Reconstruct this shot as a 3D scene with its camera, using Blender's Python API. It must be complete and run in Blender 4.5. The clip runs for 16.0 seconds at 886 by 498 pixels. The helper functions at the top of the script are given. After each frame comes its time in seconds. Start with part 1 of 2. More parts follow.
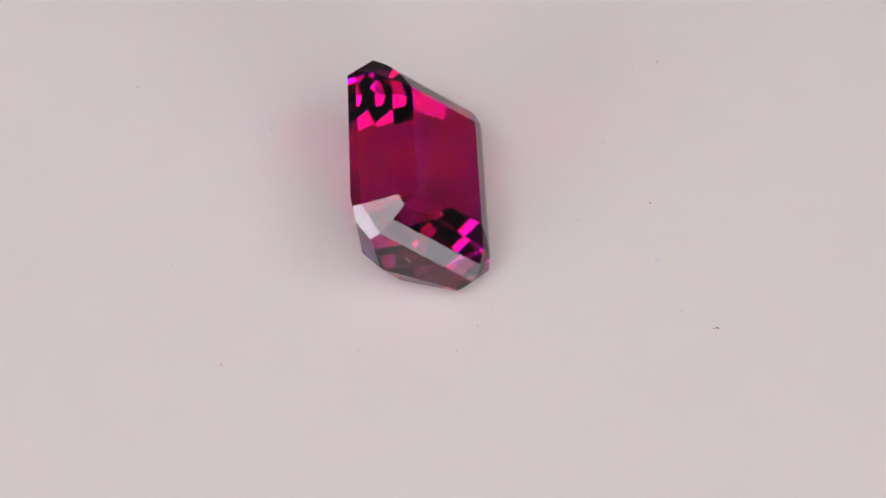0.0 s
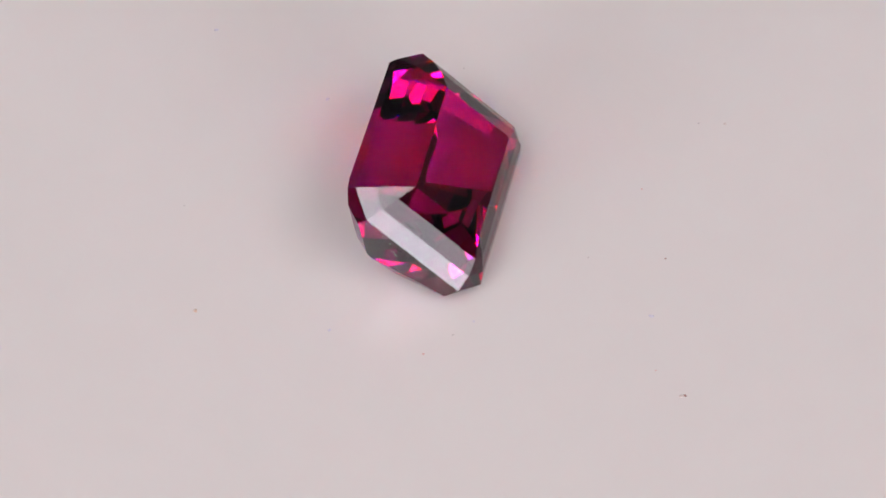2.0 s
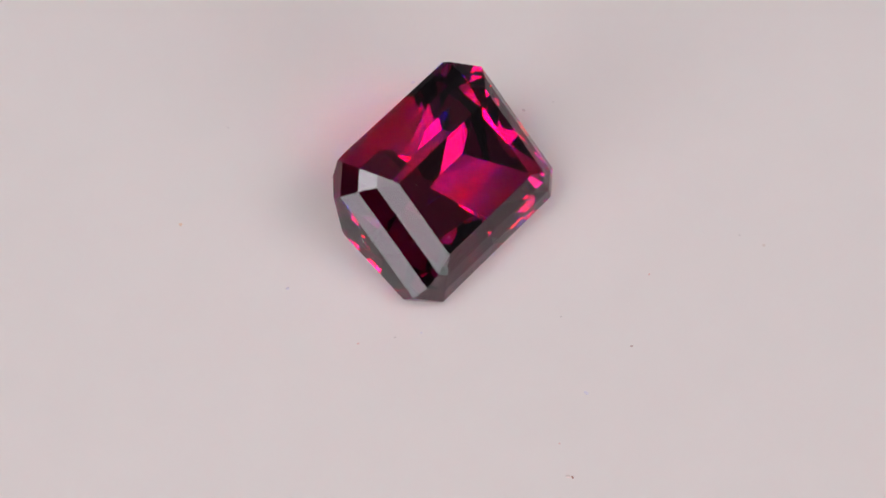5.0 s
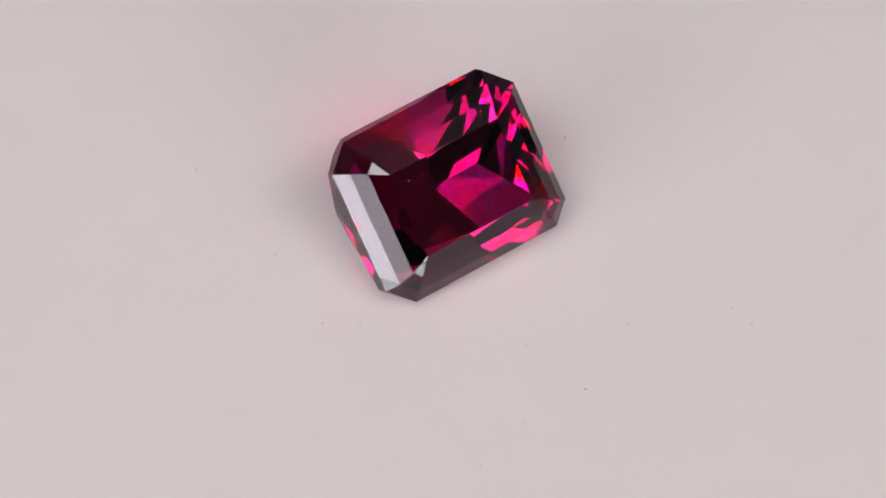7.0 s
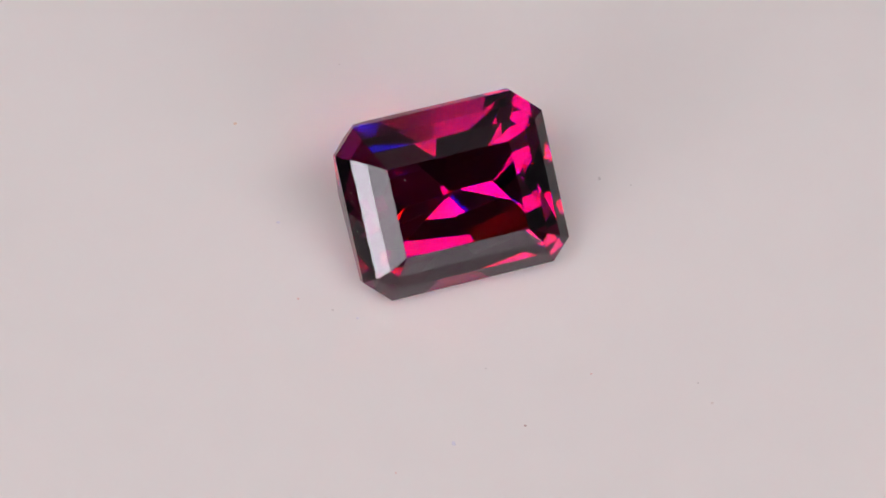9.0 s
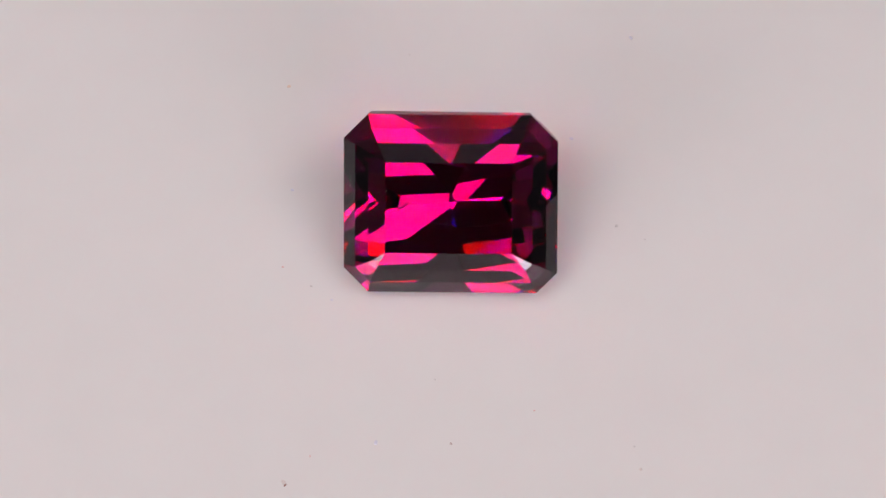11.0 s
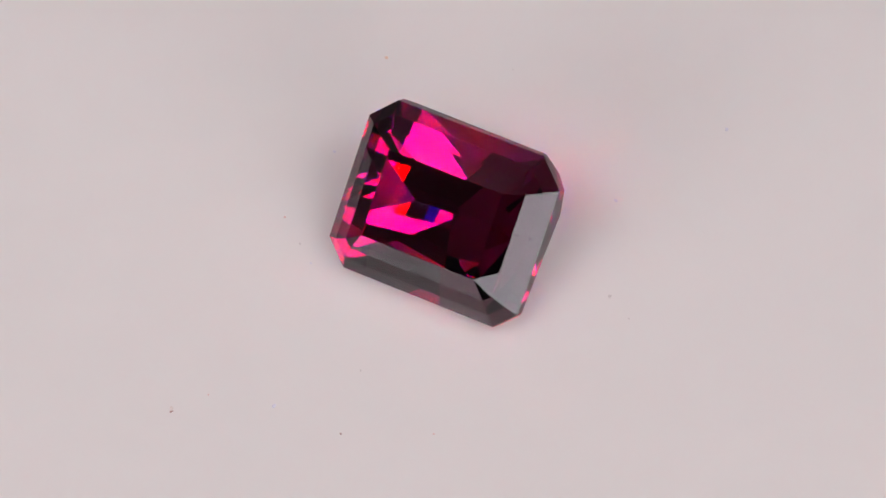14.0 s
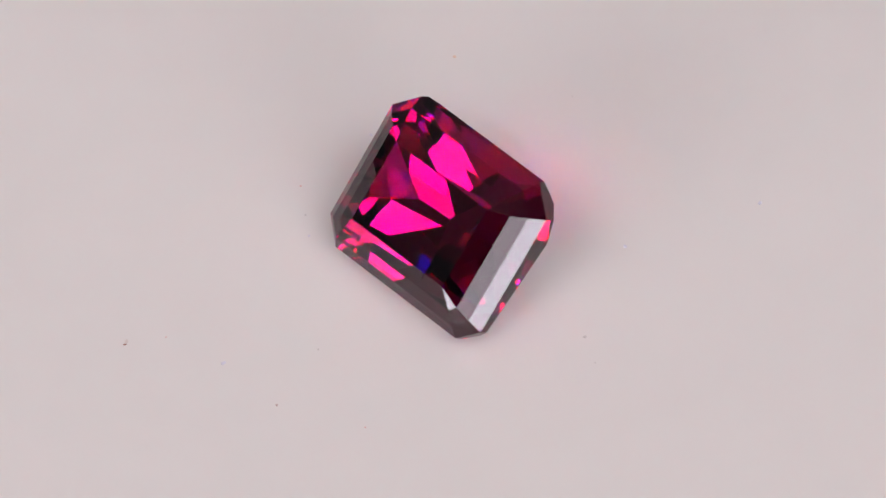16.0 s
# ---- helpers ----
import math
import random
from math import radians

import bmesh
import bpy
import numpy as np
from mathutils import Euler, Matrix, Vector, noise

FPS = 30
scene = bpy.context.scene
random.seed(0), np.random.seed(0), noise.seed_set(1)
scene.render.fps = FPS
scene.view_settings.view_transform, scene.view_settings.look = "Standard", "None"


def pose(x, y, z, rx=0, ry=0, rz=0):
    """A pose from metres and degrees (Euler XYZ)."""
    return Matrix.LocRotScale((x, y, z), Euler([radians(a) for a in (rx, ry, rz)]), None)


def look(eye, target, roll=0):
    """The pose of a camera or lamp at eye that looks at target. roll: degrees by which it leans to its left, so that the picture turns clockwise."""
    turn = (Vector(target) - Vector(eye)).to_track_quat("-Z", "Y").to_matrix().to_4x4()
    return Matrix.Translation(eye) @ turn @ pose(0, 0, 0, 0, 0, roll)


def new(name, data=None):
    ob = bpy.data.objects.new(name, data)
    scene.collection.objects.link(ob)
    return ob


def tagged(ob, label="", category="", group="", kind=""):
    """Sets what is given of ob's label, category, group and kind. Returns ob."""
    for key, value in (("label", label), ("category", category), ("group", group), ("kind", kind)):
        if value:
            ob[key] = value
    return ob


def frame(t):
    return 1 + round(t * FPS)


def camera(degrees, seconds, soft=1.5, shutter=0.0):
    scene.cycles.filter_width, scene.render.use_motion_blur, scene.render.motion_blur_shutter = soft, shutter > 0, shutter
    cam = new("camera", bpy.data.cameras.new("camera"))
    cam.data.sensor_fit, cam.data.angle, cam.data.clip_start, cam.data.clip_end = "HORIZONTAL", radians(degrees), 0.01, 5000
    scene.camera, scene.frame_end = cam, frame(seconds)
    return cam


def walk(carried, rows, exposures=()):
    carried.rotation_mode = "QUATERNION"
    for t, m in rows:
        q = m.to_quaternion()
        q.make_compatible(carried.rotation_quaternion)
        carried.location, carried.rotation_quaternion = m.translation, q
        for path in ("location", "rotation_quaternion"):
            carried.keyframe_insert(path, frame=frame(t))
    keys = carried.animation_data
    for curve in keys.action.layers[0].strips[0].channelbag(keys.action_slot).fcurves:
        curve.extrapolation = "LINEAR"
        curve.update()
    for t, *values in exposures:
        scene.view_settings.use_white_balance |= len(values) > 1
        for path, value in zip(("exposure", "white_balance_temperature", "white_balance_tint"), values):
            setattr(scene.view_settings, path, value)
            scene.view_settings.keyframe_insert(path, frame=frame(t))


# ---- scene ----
# A macro shot of a faceted purple-red gemstone that lies on a slowly turning white disc. Sizes in MM are millimetres.
MM = 0.001

# ---- camera: still, on a stand in front of and above the disc ----
cam = camera(12.31, 16.0, soft=1.6)
CAMERA_POSE = pose(0.0, -0.11956, 0.16033, 36.6145, -0.6872, 0.3836)
walk(cam, [(0.0, CAMERA_POSE), (16.0, CAMERA_POSE)], exposures=[(0.0, 0.10), (16.0, 0.10)])

scene.cycles.blur_glossy = 0.0  # the stone's refracted light falls sharp on the disc

# ---- world: a dark studio; light comes from soft boxes beside and above the camera ----
world = bpy.data.worlds.new("dark_studio")
scene.world = world
world.use_nodes = True
world.node_tree.nodes["Background"].inputs[0].default_value = (0.09, 0.087, 0.09, 1)
world.node_tree.nodes["Background"].inputs[1].default_value = 1.0


def soft_box(azimuth, az_width, low, high, distance, radiance, colour=(0.99, 0.94, 0.99)):
    """A soft box's front, as the stone sees it: azimuth from the far side, clockwise; elevations low to high, in degrees."""
    z0, z1 = distance * math.tan(radians(low)), distance * math.tan(radians(high))
    wide, high_m = 2 * distance * math.tan(radians(az_width / 2)), z1 - z0
    data = bpy.data.lights.new("soft_box", "AREA")
    data.shape, data.size, data.size_y = "RECTANGLE", wide, high_m
    data.energy, data.color = radiance * math.pi * wide * high_m, colour
    ob = new("soft_box", data)
    x, y, z = distance * math.sin(radians(azimuth)), distance * math.cos(radians(azimuth)), (z0 + z1) / 2
    ob.matrix_world = look((x, y, z), (0, 0, z))
    return ob


SOFT = (0.985, 0.93, 1.0)
# two upright soft boxes, one on each side of the camera, brightest in their lower middle
soft_box(152, 54, -9, 11, 0.6, 3.6, SOFT)
soft_box(152, 52, 11, 21, 0.6, 3.6, SOFT)
soft_box(152, 31, 21, 28.6, 0.6, 3.6, SOFT)
soft_box(-140.5, 51, -9, 4, 0.6, 3.6, SOFT)
soft_box(-143, 46, 4, 15, 0.6, 3.6, SOFT)
soft_box(-140, 38, 15, 28.6, 0.6, 3.6, SOFT)
soft_box(152.5, 34, -9, 8.0, 0.58, 5.6, (0.97, 0.91, 1.02))
soft_box(-135, 25, -9, 11, 0.58, 5.6, (0.97, 0.91, 1.02))
# and two above them, joined along the top by a narrow one
soft_box(137, 60, 48, 66, 0.55, 4.8)
soft_box(-144, 46, 48, 66, 0.55, 6.8)
soft_box(180, 24, 61, 66, 0.55, 4.0)


# ---- materials ----
def material(name):
    m = bpy.data.materials.new(name)
    m.use_nodes = True
    return m, m.node_tree.nodes, m.node_tree.links, m.node_tree.nodes["Principled BSDF"]


def plain(name, colour, roughness=0.5, grain=400.0, vary=0.1, bump=0.02, metallic=0.0, coat=0.0):
    """A surface with fine grain and broad faint stains."""
    m, nodes, links, bsdf = material(name)
    where = nodes.new("ShaderNodeTexCoord")
    fine, broad = nodes.new("ShaderNodeTexNoise"), nodes.new("ShaderNodeTexNoise")
    fine.inputs["Scale"].default_value, fine.inputs["Detail"].default_value = grain, 6
    broad.inputs["Scale"].default_value, broad.inputs["Detail"].default_value = grain / 12, 3
    for n in (fine, broad):
        links.new(where.outputs["Object"], n.inputs["Vector"])
    both = nodes.new("ShaderNodeMath")
    both.operation = "ADD"
    links.new(fine.outputs["Fac"], both.inputs[0])
    links.new(broad.outputs["Fac"], both.inputs[1])
    ramp = nodes.new("ShaderNodeMapRange")
    ramp.inputs["From Min"].default_value, ramp.inputs["From Max"].default_value = 0.6, 1.4
    links.new(both.outputs[0], ramp.inputs["Value"])
    mix = nodes.new("ShaderNodeMix")
    mix.data_type = "RGBA"
    mix.inputs["A"].default_value = (*[c * (1 - vary) for c in colour], 1)
    mix.inputs["B"].default_value = (*[min(1, c * (1 + vary)) for c in colour], 1)
    links.new(ramp.outputs["Result"], mix.inputs["Factor"])
    links.new(mix.outputs["Result"], bsdf.inputs["Base Color"])
    relief = nodes.new("ShaderNodeBump")
    relief.inputs["Strength"].default_value, relief.inputs["Distance"].default_value = bump, 0.0002
    links.new(fine.outputs["Fac"], relief.inputs["Height"])
    links.new(relief.outputs["Normal"], bsdf.inputs["Normal"])
    bsdf.inputs["Roughness"].default_value, bsdf.inputs["Metallic"].default_value = roughness, metallic
    bsdf.inputs["Coat Weight"].default_value, bsdf.inputs["Coat Roughness"].default_value = coat, 0.05
    return m


def garnet(name, colour):
    """Clear coloured stone, whose index rises from red to blue; the surface tint stands in for light absorbed along its
    path.
    """
    m, nodes, links, bsdf = material(name)
    nodes.remove(bsdf)
    bent = None
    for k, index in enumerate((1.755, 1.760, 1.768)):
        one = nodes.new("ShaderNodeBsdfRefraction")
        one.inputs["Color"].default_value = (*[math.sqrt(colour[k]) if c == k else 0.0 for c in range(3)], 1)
        one.inputs["IOR"].default_value, one.inputs["Roughness"].default_value = index, 0.0
        if bent:
            both = nodes.new("ShaderNodeAddShader")
            links.new(bent.outputs[0], both.inputs[0])
            links.new(one.outputs[0], both.inputs[1])
        bent = both if bent else one
    gloss, share, mix = nodes.new("ShaderNodeBsdfAnisotropic"), nodes.new("ShaderNodeFresnel"), nodes.new("ShaderNodeMixShader")
    gloss.inputs["Roughness"].default_value, share.inputs["IOR"].default_value = 0.0, 1.76
    links.new(share.outputs[0], mix.inputs[0])
    links.new(bent.outputs[0], mix.inputs[1])
    links.new(gloss.outputs[0], mix.inputs[2])
    links.new(mix.outputs[0], nodes["Material Output"].inputs["Surface"])
    return m


WHITE = plain("white_acrylic", (0.82, 0.772, 0.735), 0.45, 300.0, 0.015, 0.0, coat=1.0)
glow = WHITE.node_tree.nodes["Principled BSDF"].inputs
glow["Subsurface Weight"].default_value, glow["Subsurface Scale"].default_value = 1.0, 3 * MM
glow["Subsurface Radius"].default_value = (1.0, 0.9, 0.9)
RIM = plain("grey_plastic", (0.12, 0.12, 0.125), 0.45, 900.0, 0.1)
BENCH = plain("black_cloth", (0.045, 0.045, 0.047), 0.9, 1500.0, 0.3, 0.4)
WALL = plain("dark_studio_paint", (0.30, 0.275, 0.29), 0.8, 30.0, 0.15)
# one stone, tinted twice: deep for long light paths, paler and bluer for short
STONE = garnet("red_garnet", (0.50, 0.002, 0.100))
STONE_SHORT_PATH = garnet("red_garnet_short_path_tint", (0.62, 0.035, 0.50))
DUST = plain("pale_dust", (0.34, 0.30, 0.32), 0.9, 9000.0, 0.2)
MARKS = {
    "brown": plain("brown_grit", (0.36, 0.20, 0.16), 0.9, 20000.0, 0.4),
    "brown_pale": plain("pale_brown_grit", (0.52, 0.38, 0.34), 0.9, 20000.0, 0.3),
    "tan": plain("tan_smudge", (0.72, 0.63, 0.58), 0.7, 20000.0, 0.1),
    "orange": plain("orange_stain", (0.80, 0.60, 0.46), 0.7, 20000.0, 0.1),
    "blue": plain("blue_stain", (0.70, 0.67, 0.74), 0.7, 20000.0, 0.06),
    "grey": plain("grey_grit", (0.63, 0.58, 0.55), 0.9, 20000.0, 0.2),
    "red": plain("red_stain", (0.75, 0.47, 0.42), 0.7, 20000.0, 0.1),
}


# ---- mesh helpers ----
def part(name, bm, mat, parent=None, label="", smooth=False):
    """Links a bmesh as one mesh object, under a thing or under a part."""
    data = bpy.data.meshes.new(name)
    bmesh.ops.recalc_face_normals(bm, faces=bm.faces[:])
    bm.to_mesh(data)
    bm.free()
    data.materials.append(mat)
    if smooth:
        for f in data.polygons:
            f.use_smooth = True
    ob = new(name, data)
    ob.parent = parent
    return tagged(ob, label) if label else ob


def lathe(profile, steps=128):
    """A body turned about z, from rows of radius and height."""
    bm = bmesh.new()
    rings = []
    for r, z in profile:
        if r < 1e-9:
            rings.append([bm.verts.new((0, 0, z))])
        else:
            rings.append([bm.verts.new((r * math.cos(a), r * math.sin(a), z)) for a in (2 * math.pi * k / steps for k in range(steps))])
    for lower, upper in zip(rings, rings[1:]):
        for k in range(steps):
            a, b = lower[k % len(lower)], lower[(k + 1) % len(lower)]
            c, d = upper[(k + 1) % len(upper)], upper[k % len(upper)]
            corners = list(dict.fromkeys((a, b, c, d)))
            if len(corners) > 2:
                bm.faces.new(corners)
    return bm


def box(x0, x1, y0, y1, z0, z1):
    bm = bmesh.new()
    bmesh.ops.create_cube(bm, size=1, matrix=Matrix.LocRotScale(((x0 + x1) / 2, (y0 + y1) / 2, (z0 + z1) / 2), None, (x1 - x0, y1 - y0, z1 - z0)))
    return bm


# ---- the studio round the disc ----
BENCH_Z = -0.13
def setting():
    tagged(part("bench_top", box(-0.7, 0.7, -0.7, 0.7, BENCH_Z - 0.03, BENCH_Z), BENCH), "bench top covered with black cloth", "bench top", kind="structure")
    for name, b in (("wall_north", (-1.6, 1.6, 1.5, 1.6)), ("wall_south", (-1.6, 1.6, -1.6, -1.5)), ("wall_east", (1.5, 1.6, -1.5, 1.5)), ("wall_west", (-1.6, -1.5, -1.5, 1.5))):
        tagged(part(name, box(*b, -0.9, 1.6), WALL), "plain dark studio wall", "wall", kind="structure")
    tagged(part("ceiling", box(-1.6, 1.6, -1.6, 1.6, 1.6, 1.7), WALL), "plain dark studio ceiling", "ceiling", kind="structure")
    tagged(part("floor", box(-1.6, 1.6, -1.6, 1.6, -1.0, -0.9), WALL), "plain dark studio floor", "floor", kind="structure")


# ---- the turning disc ----
def fleck(r, height, seed, stretch=1.0):
    """A tiny uneven grain or smudge, a flattened lump."""
    rnd = random.Random(seed)
    bm = bmesh.new()
    bmesh.ops.create_icosphere(bm, subdivisions=2, radius=1)
    lean = rnd.uniform(0, math.pi)
    ways = [Vector((rnd.uniform(-1, 1), rnd.uniform(-1, 1), rnd.uniform(-1, 1))) for _ in range(4)]
    for v in bm.verts:
        k = 1 + 0.22 * sum(math.sin(2.2 * v.co.dot(w) + i) for i, w in enumerate(ways))
        x, y = v.co.x * r * k * stretch, v.co.y * r * k / stretch
        v.co = (x * math.cos(lean) - y * math.sin(lean), x * math.sin(lean) + y * math.cos(lean), v.co.z * height)
    return bm


SPOTS = [  # millimetres on the disc, size, colour, stretch
    (14.55, -4.98, 0.06, "brown", 1.5), (14.40, -5.08, 0.10, "tan", 1.2), (-9.17, -7.35, 0.085, "orange", 1.0),
    (-7.2, 6.98, 0.10, "blue", 1.1), (-1.98, 9.52, 0.085, "grey", 1.0), (9.29, 6.3, 0.05, "red", 1.1),
    (-13.95, 9.5, 0.10, "blue", 1.0), (3.03, -4.96, 0.055, "grey", 1.2), (11.5, 2.53, 0.06, "brown_pale", 1.3),
    (12.82, -4.0, 0.045, "red", 1.0), (3.74, -3.9, 0.06, "blue", 1.0), (-2.69, -6.5, 0.07, "blue", 1.1),
    (-11.8, -1.52, 0.04, "grey", 1.0), (10.88, 11.12, 0.05, "grey", 1.0), (12.13, 11.49, 0.07, "tan", 1.0),
    (11.79, -0.98, 0.12, "blue", 1.2), (-1.29, 10.93, 0.045, "grey", 1.0), (7.94, 1.46, 0.05, "grey", 1.0), (2.01, -6.45, 0.05, "red", 1.0),
]


def turntable():
    hub = tagged(new("turntable"), "small round white display turntable, slightly glossy and dusty", "turntable")
    part("disc", lathe([(0, 0), (28.4 * MM, 0), (29.1 * MM, -0.25 * MM), (29.4 * MM, -0.9 * MM), (29.4 * MM, -3.2 * MM), (28.8 * MM, -4 * MM), (0, -4 * MM)]), WHITE, hub, "glossy white acrylic disc")
    for k, (x, y, r, colour, stretch) in enumerate(SPOTS):
        ob = part("speck", fleck(0.85 * r * MM, 0.003 * MM, k, stretch), MARKS[colour], hub, smooth=True)
        ob.location = (x * MM, y * MM, 0.001 * MM)
    return hub


def display_stand():
    base = tagged(new("display_stand"), "dark grey plastic stand under the white disc", "stand")
    part("housing", lathe([(0, -4.4 * MM), (24 * MM, -4.4 * MM), (26 * MM, -6 * MM), (27 * MM, -90 * MM), (45 * MM, -120 * MM), (46 * MM, -127 * MM), (45 * MM, -130 * MM), (0, -130 * MM)]), RIM, base)
    return base


# ---- the stone ----
# rows of the cut, table to girdle: reach along the length (both ends), along the width (both sides), and height
ROWS = [
    (2.974, 3.055, 2.136, 2.195, 0.000),
    (3.928, 3.893, 3.015, 3.060, -0.488),
    (4.572, 4.563, 3.675, 3.718, -1.005),
    (5.100, 5.147, 4.285, 4.289, -1.675),
]
CUTS = {  # how much of each corner is cut away in each row
    (-1, 1): (0.0, 0.437, 0.780, 1.164), (-1, -1): (0.0, 0.356, 0.723, 1.173),
    (1, 1): (0.0, 0.599, 0.951, 1.284), (1, -1): (0.0, 0.336, 0.677, 0.986),
}
PAVILION = [  # facets under the girdle: azimuth from the length, tilt, and where they would meet the axis
    (88.61, 43.92, -6.410), (-96.95, 43.27, -6.729), (-77.67, 40.32, -6.655), (102.27, 39.59, -6.392), (-7.66, 50.99, -9.009),
    (80.71, 41.15, -6.495), (168.73, 37.85, -7.806), (-170.93, 61.08, -12.710), (144.38, 50.55, -9.594), (25.94, 49.68, -9.366),
]


def through_points(a, b, c):
    """The plane through three points, its normal away from the stone's middle."""
    n = (Vector(b) - Vector(a)).cross(Vector(c) - Vector(a)).normalized()
    d = n.dot(Vector(a))
    return (n, d) if d > n.dot(Vector((0, 0, -2.6))) else (-n, -d)


def facet_planes():
    planes = [(Vector((0, 0, 1)), 0.0)]

    def corner(k, sx, sy, which):
        right, left, far, near, z = ROWS[k]
        x, y, cut = right if sx > 0 else left, far if sy > 0 else near, CUTS[sx, sy][k]
        return Vector((sx * (x - cut), sy * y, z) if which == "a" else (sx * x, sy * (y - cut), z))

    for k in (1, 2, 3):
        for s in (1, -1):
            planes.append(through_points(corner(k, s, 1, "b"), corner(k, s, -1, "b"), corner(k - 1, s, 1, "b")))
            planes.append(through_points(corner(k, 1, s, "a"), corner(k, -1, s, "a"), corner(k - 1, 1, s, "a")))
        for sx, sy in CUTS:
            top = (corner(k - 1, sx, sy, "a") + corner(k - 1, sx, sy, "b")) / 2
            planes.append(through_points(corner(k, sx, sy, "a"), corner(k, sx, sy, "b"), top))
    down = Vector((0, 0, -1))

    def tilted(way, degrees):
        return (Vector(way).normalized() * math.sin(radians(degrees)) + down * math.cos(radians(degrees))).normalized()

    for k, way in enumerate(((1, 0, 0), (-1, 0, 0), (0, 1, 0), (0, -1, 0))):  # girdle, slightly flared on the raised side
        n = Vector((*way[:2], 0.16 if k == 2 else 0.0)).normalized()
        planes.append((n, n.dot(Vector(way) * ROWS[3][k] + Vector((0, 0, ROWS[3][4])))))
    for sx, sy in CUTS:
        a, b = corner(3, sx, sy, "a"), corner(3, sx, sy, "b")
        way = Vector((abs(a.y - b.y) * sx, abs(a.x - b.x) * sy, 0)).normalized()
        planes.append((way, way.dot((a + b) / 2)))
    for azimuth, tilt, z in PAVILION:
        n = tilted((math.cos(radians(azimuth)), math.sin(radians(azimuth)), 0), tilt)
        planes.append((n, n.z * z))
    return planes


def convex_body(planes):
    """The body that the planes enclose, as a bmesh with one face for each plane."""
    n = np.array([p[0][:] for p in planes])
    d = np.array([p[1] for p in planes])
    i, j, k = np.array([(a, b, c) for a in range(len(d)) for b in range(a) for c in range(b)]).T
    trio = np.stack([n[i], n[j], n[k]], 1)
    good = np.abs(np.linalg.det(trio)) > 1e-5
    spots = np.linalg.solve(trio[good], np.stack([d[i], d[j], d[k]], 1)[good][..., None])[..., 0]
    spots = spots[(spots @ n.T <= d + 1e-6).all(1)]
    points = []
    for s in spots:
        if all(np.linalg.norm(s - p) > 0.012 for p in points):
            points.append(s)
    points = np.array(points)
    bm = bmesh.new()
    verts = [bm.verts.new(p * MM) for p in points]
    for normal, dist in zip(n, d):
        on = np.where(np.abs(points @ normal - dist) < 0.01)[0]
        if len(on) < 3:
            continue
        middle = points[on].mean(0)
        u = points[on[0]] - middle
        u /= np.linalg.norm(u)
        v = np.cross(normal, u)
        turn = np.arctan2((points[on] - middle) @ v, (points[on] - middle) @ u)
        try:
            bm.faces.new([verts[q] for q in on[np.argsort(turn)]])
        except ValueError:
            pass
    return bm


GRAINS = [  # millimetres on the stone, the facet's normal, the grain's size
    (-2.33, 1.48, 0.00, 0.00, 0.00, 1.00, 0.015), (-3.02, 0.80, 0.00, 0.00, 0.00, 1.00, 0.014), (-3.51, 0.37, -0.27, -0.50, 0.00, 0.87, 0.014),
    (-3.11, -1.19, -0.04, -0.50, 0.00, 0.87, 0.014), (-2.55, -1.54, 0.00, 0.00, 0.00, 1.00, 0.014), (-0.10, 4.13, -1.50, 0.00, 0.77, 0.63, 0.018),
    (-0.15, -0.74, 0.00, 0.00, 0.00, 1.00, 0.011), (-1.52, -2.28, -0.05, 0.00, -0.46, 0.89, 0.014), (3.79, 0.14, -0.44, 0.47, 0.00, 0.88, 0.014),
    (3.19, -1.54, -0.12, 0.47, 0.00, 0.88, 0.014), (5.10, -0.23, -1.66, 0.77, 0.00, 0.64, 0.02), (-5.148, 2.91, -1.90, -1.00, 0.00, 0.00, 0.024),
]
GRAINS_MORE = [(-5.148, 2.34, -1.84), (-5.148, 1.83, -1.90), (-5.148, 1.22, -1.99), (-5.148, -0.13, -2.21), (-5.148, -1.02, -1.88)]


def dust_grain(stone, spot, normal, r, seed):
    ob = part("dust_grain", fleck(r * MM, 0.6 * r * MM, seed, 1.2), DUST, stone, smooth=True)
    ob.matrix_local = Matrix.Translation(Vector(spot) * MM) @ Vector(normal).to_track_quat("Z", "Y").to_matrix().to_4x4()


def fibre(stone):
    """A short curled hair of lint on the stone's end, a thin bent tube."""
    bm = bmesh.new()
    rings = []
    for k in range(15):
        u = k / 14
        y, z = 0.80 - 0.46 * u, -2.40 + 0.10 * math.sin(5.2 * u + 0.4) + 0.06 * u
        rings.append([bm.verts.new(Vector((-5.162 - 0.014 * math.cos(a), y + 0.006 * math.sin(a), z + 0.016 * math.sin(a + 0.8))) * MM) for a in (1.0472 * q for q in range(6))])
    for one, two in zip(rings, rings[1:]):
        for q in range(6):
            bm.faces.new((one[q], one[(q + 1) % 6], two[(q + 1) % 6], two[q]))
    bm.faces.new(rings[0])
    bm.faces.new(rings[-1])
    part("lint_fibre", bm, DUST, stone, "pale curled lint fibre", smooth=True)


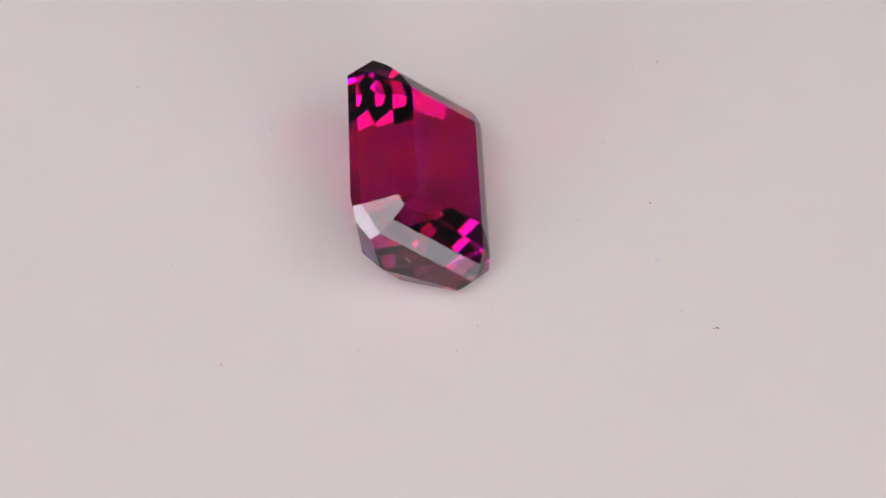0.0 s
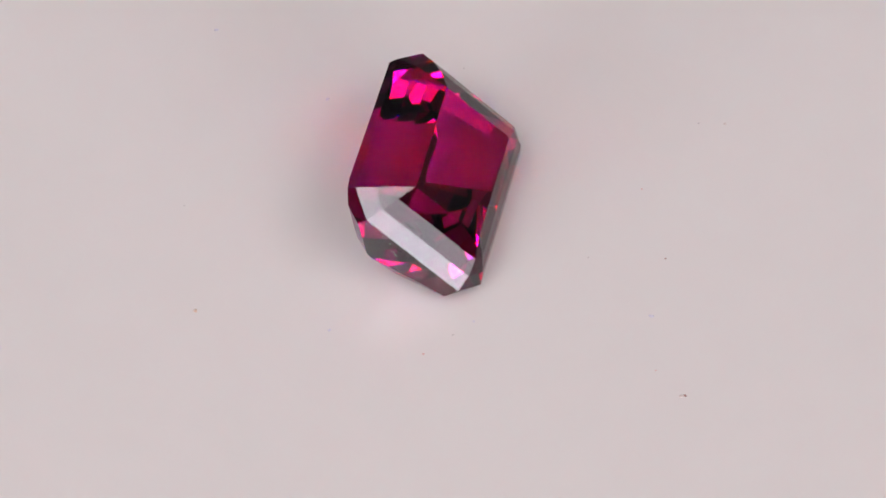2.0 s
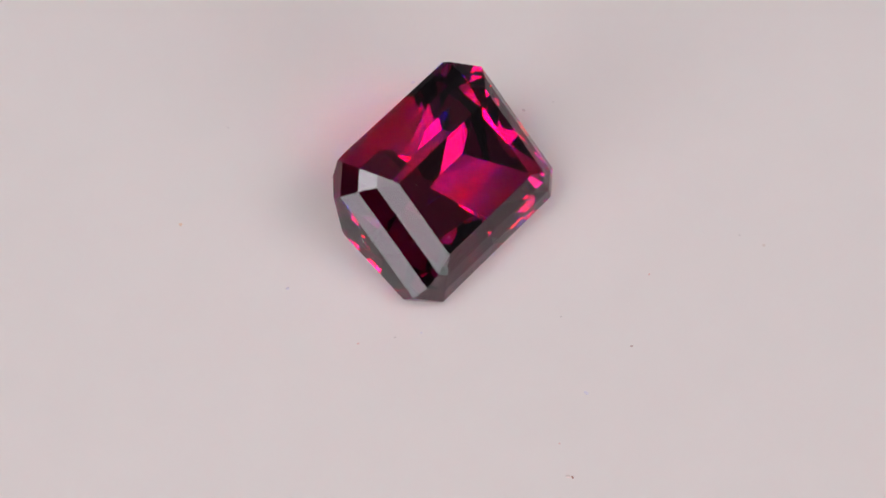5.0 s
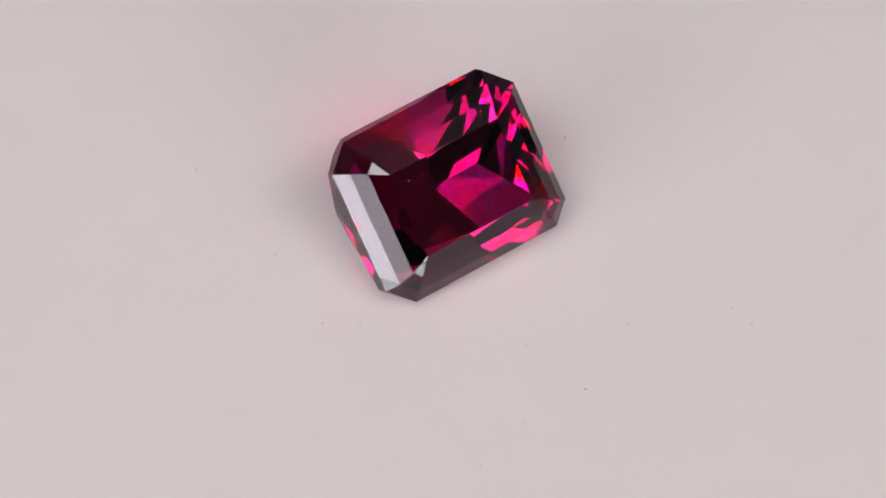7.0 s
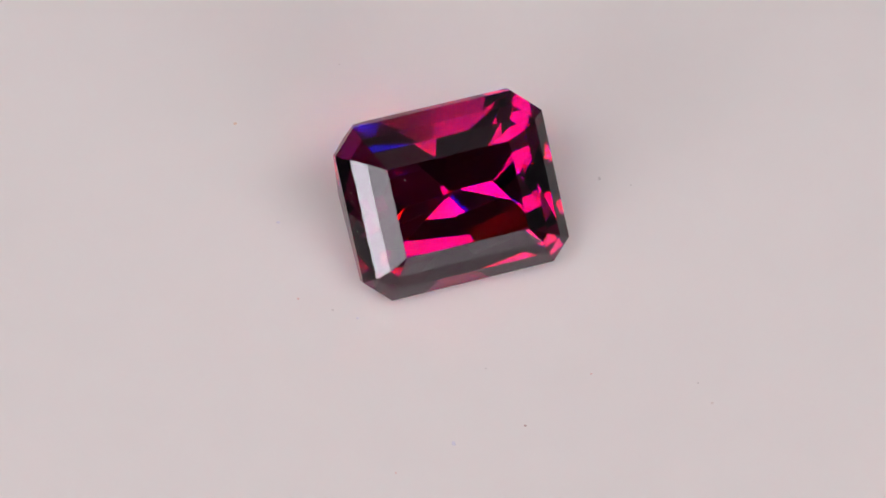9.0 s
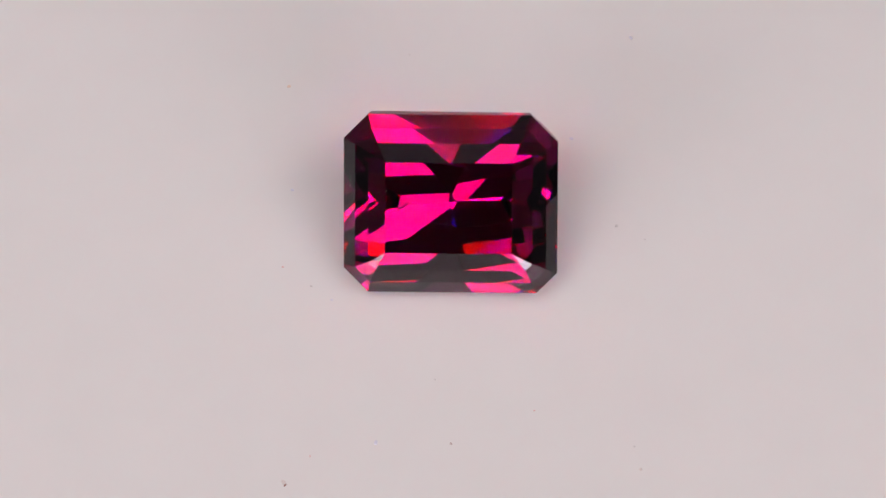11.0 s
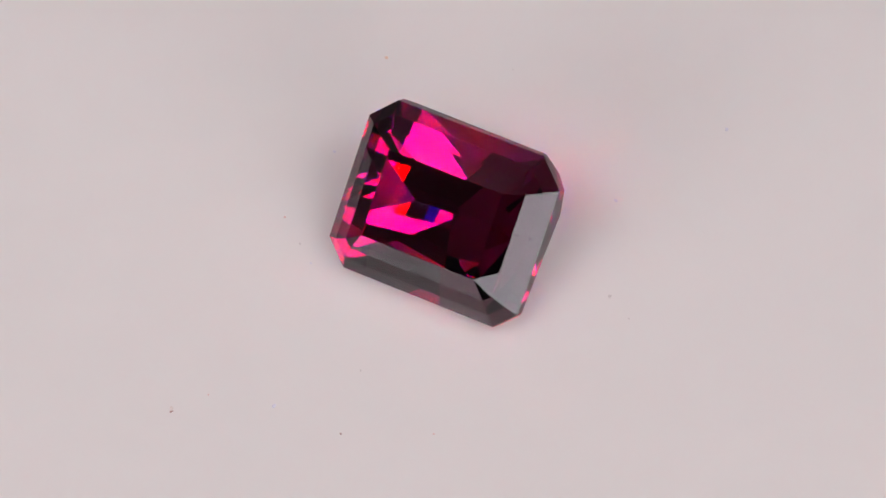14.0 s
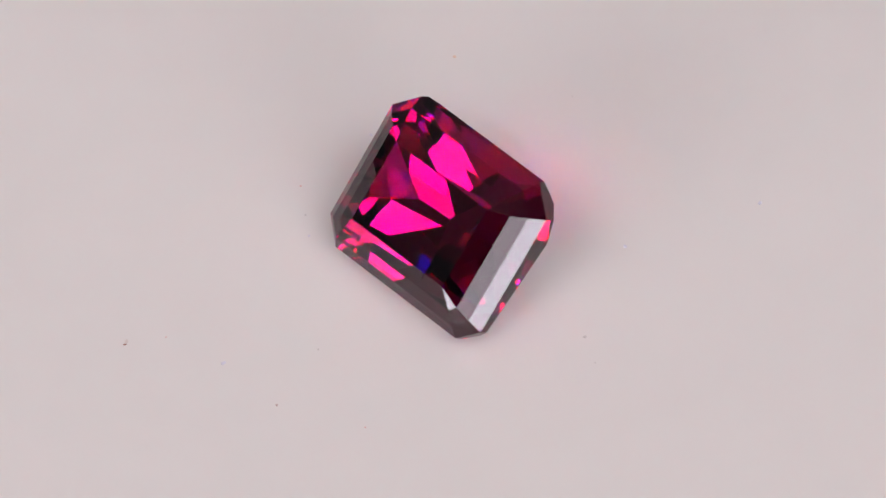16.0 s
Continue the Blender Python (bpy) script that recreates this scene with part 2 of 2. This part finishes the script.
def gemstone():
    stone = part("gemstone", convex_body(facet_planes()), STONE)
    stone.data.materials.append(STONE_SHORT_PATH)
    # lower facets take the paler tint, which imitates their shorter light path
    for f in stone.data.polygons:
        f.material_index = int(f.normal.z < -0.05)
    for k, (x, y, z, nx, ny, nz, r) in enumerate(GRAINS):
        dust_grain(stone, (x, y, z), (nx, ny, nz), r, k)
    for k, spot in enumerate(GRAINS_MORE):
        dust_grain(stone, spot, (-1, 0, 0), 0.016, 40 + k)
    rnd = random.Random(7)
    end = Vector((-0.754, 0, 0.657))
    for k in range(16):  # finer dust on the outermost facet of one end
        y, u = rnd.uniform(-1.5, 2.6), rnd.uniform(0.1, 0.9)
        dust_grain(stone, (-4.563 - 0.584 * u, y, -1.005 - 0.670 * u), end, rnd.uniform(0.008, 0.014), 60 + k)
    for k in range(24):  # and on the table
        dust_grain(stone, (rnd.uniform(-2.6, 2.7), rnd.uniform(-1.9, 1.9), 0.0), (0, 0, 1), rnd.uniform(0.004, 0.008), 90 + k)
    for k in range(26):  # and on the facets round the table at the dusty end
        x = rnd.uniform(-4.4, -3.2)
        dust_grain(stone, (x, rnd.uniform(-1.6, 2.4), -0.04 + 0.575 * (x + 3.11)), (-0.5, 0, 0.87), rnd.uniform(0.005, 0.010), 120 + k)
    fibre(stone)
    return tagged(stone, "purple-red faceted garnet, cut-corner rectangle, lying tilted on the white disc", "gemstone")


setting()
display_stand()
disc = turntable()
stone = gemstone()

# ---- what moves ----
STONE_REST = pose(1.454 * MM, 1.541 * MM, 5.013 * MM, 44.252, -2.383, 92.958)
GAP = min((STONE_REST @ v.co).z for v in stone.data.vertices)  # let the lowest facet touch the disc
SETTLE = Matrix.Translation((0, 0.746 * GAP, -GAP))
TURN = [  # seconds, degrees, and the disc's small sideways play in millimetres
    (0.0, 0.29, -0.228, -0.026),
    (1.0, -8.27, -0.249, 0.000),
    (1.5, -12.94, -0.179, -0.005),
    (2.0, -16.82, 0.177, 0.088),
    (2.5, -21.32, 0.325, 0.123),
    (3.0, -25.56, 0.310, 0.119),
    (3.5, -30.35, 0.211, 0.068),
    (4.0, -34.46, 0.062, -0.002),
    (4.2, -36.25, 0.060, -0.030),
    (6.3, -53.78, -0.019, 0.032),
    (7.0, -59.70, -0.062, 0.071),
    (8.0, -68.00, -0.022, 0.012),
    (9.0, -76.90, -0.008, -0.080),
    (11.5, -98.79, -0.051, -0.118),
    (12.5, -107.24, -0.057, -0.094),
    (13.5, -115.65, -0.014, -0.075),
    (14.5, -124.27, -0.055, -0.057),
    (15.0, -128.01, -0.009, 0.006),
    (16.0, -136.74, -0.018, 0.020),
]


def motions():
    rows = [(t, pose(x * MM, y * MM, 0, 0, 0, turned)) for t, turned, x, y in TURN]
    walk(disc, rows)
    walk(stone, [(t, SETTLE @ m @ STONE_REST) for t, m in rows])


motions()
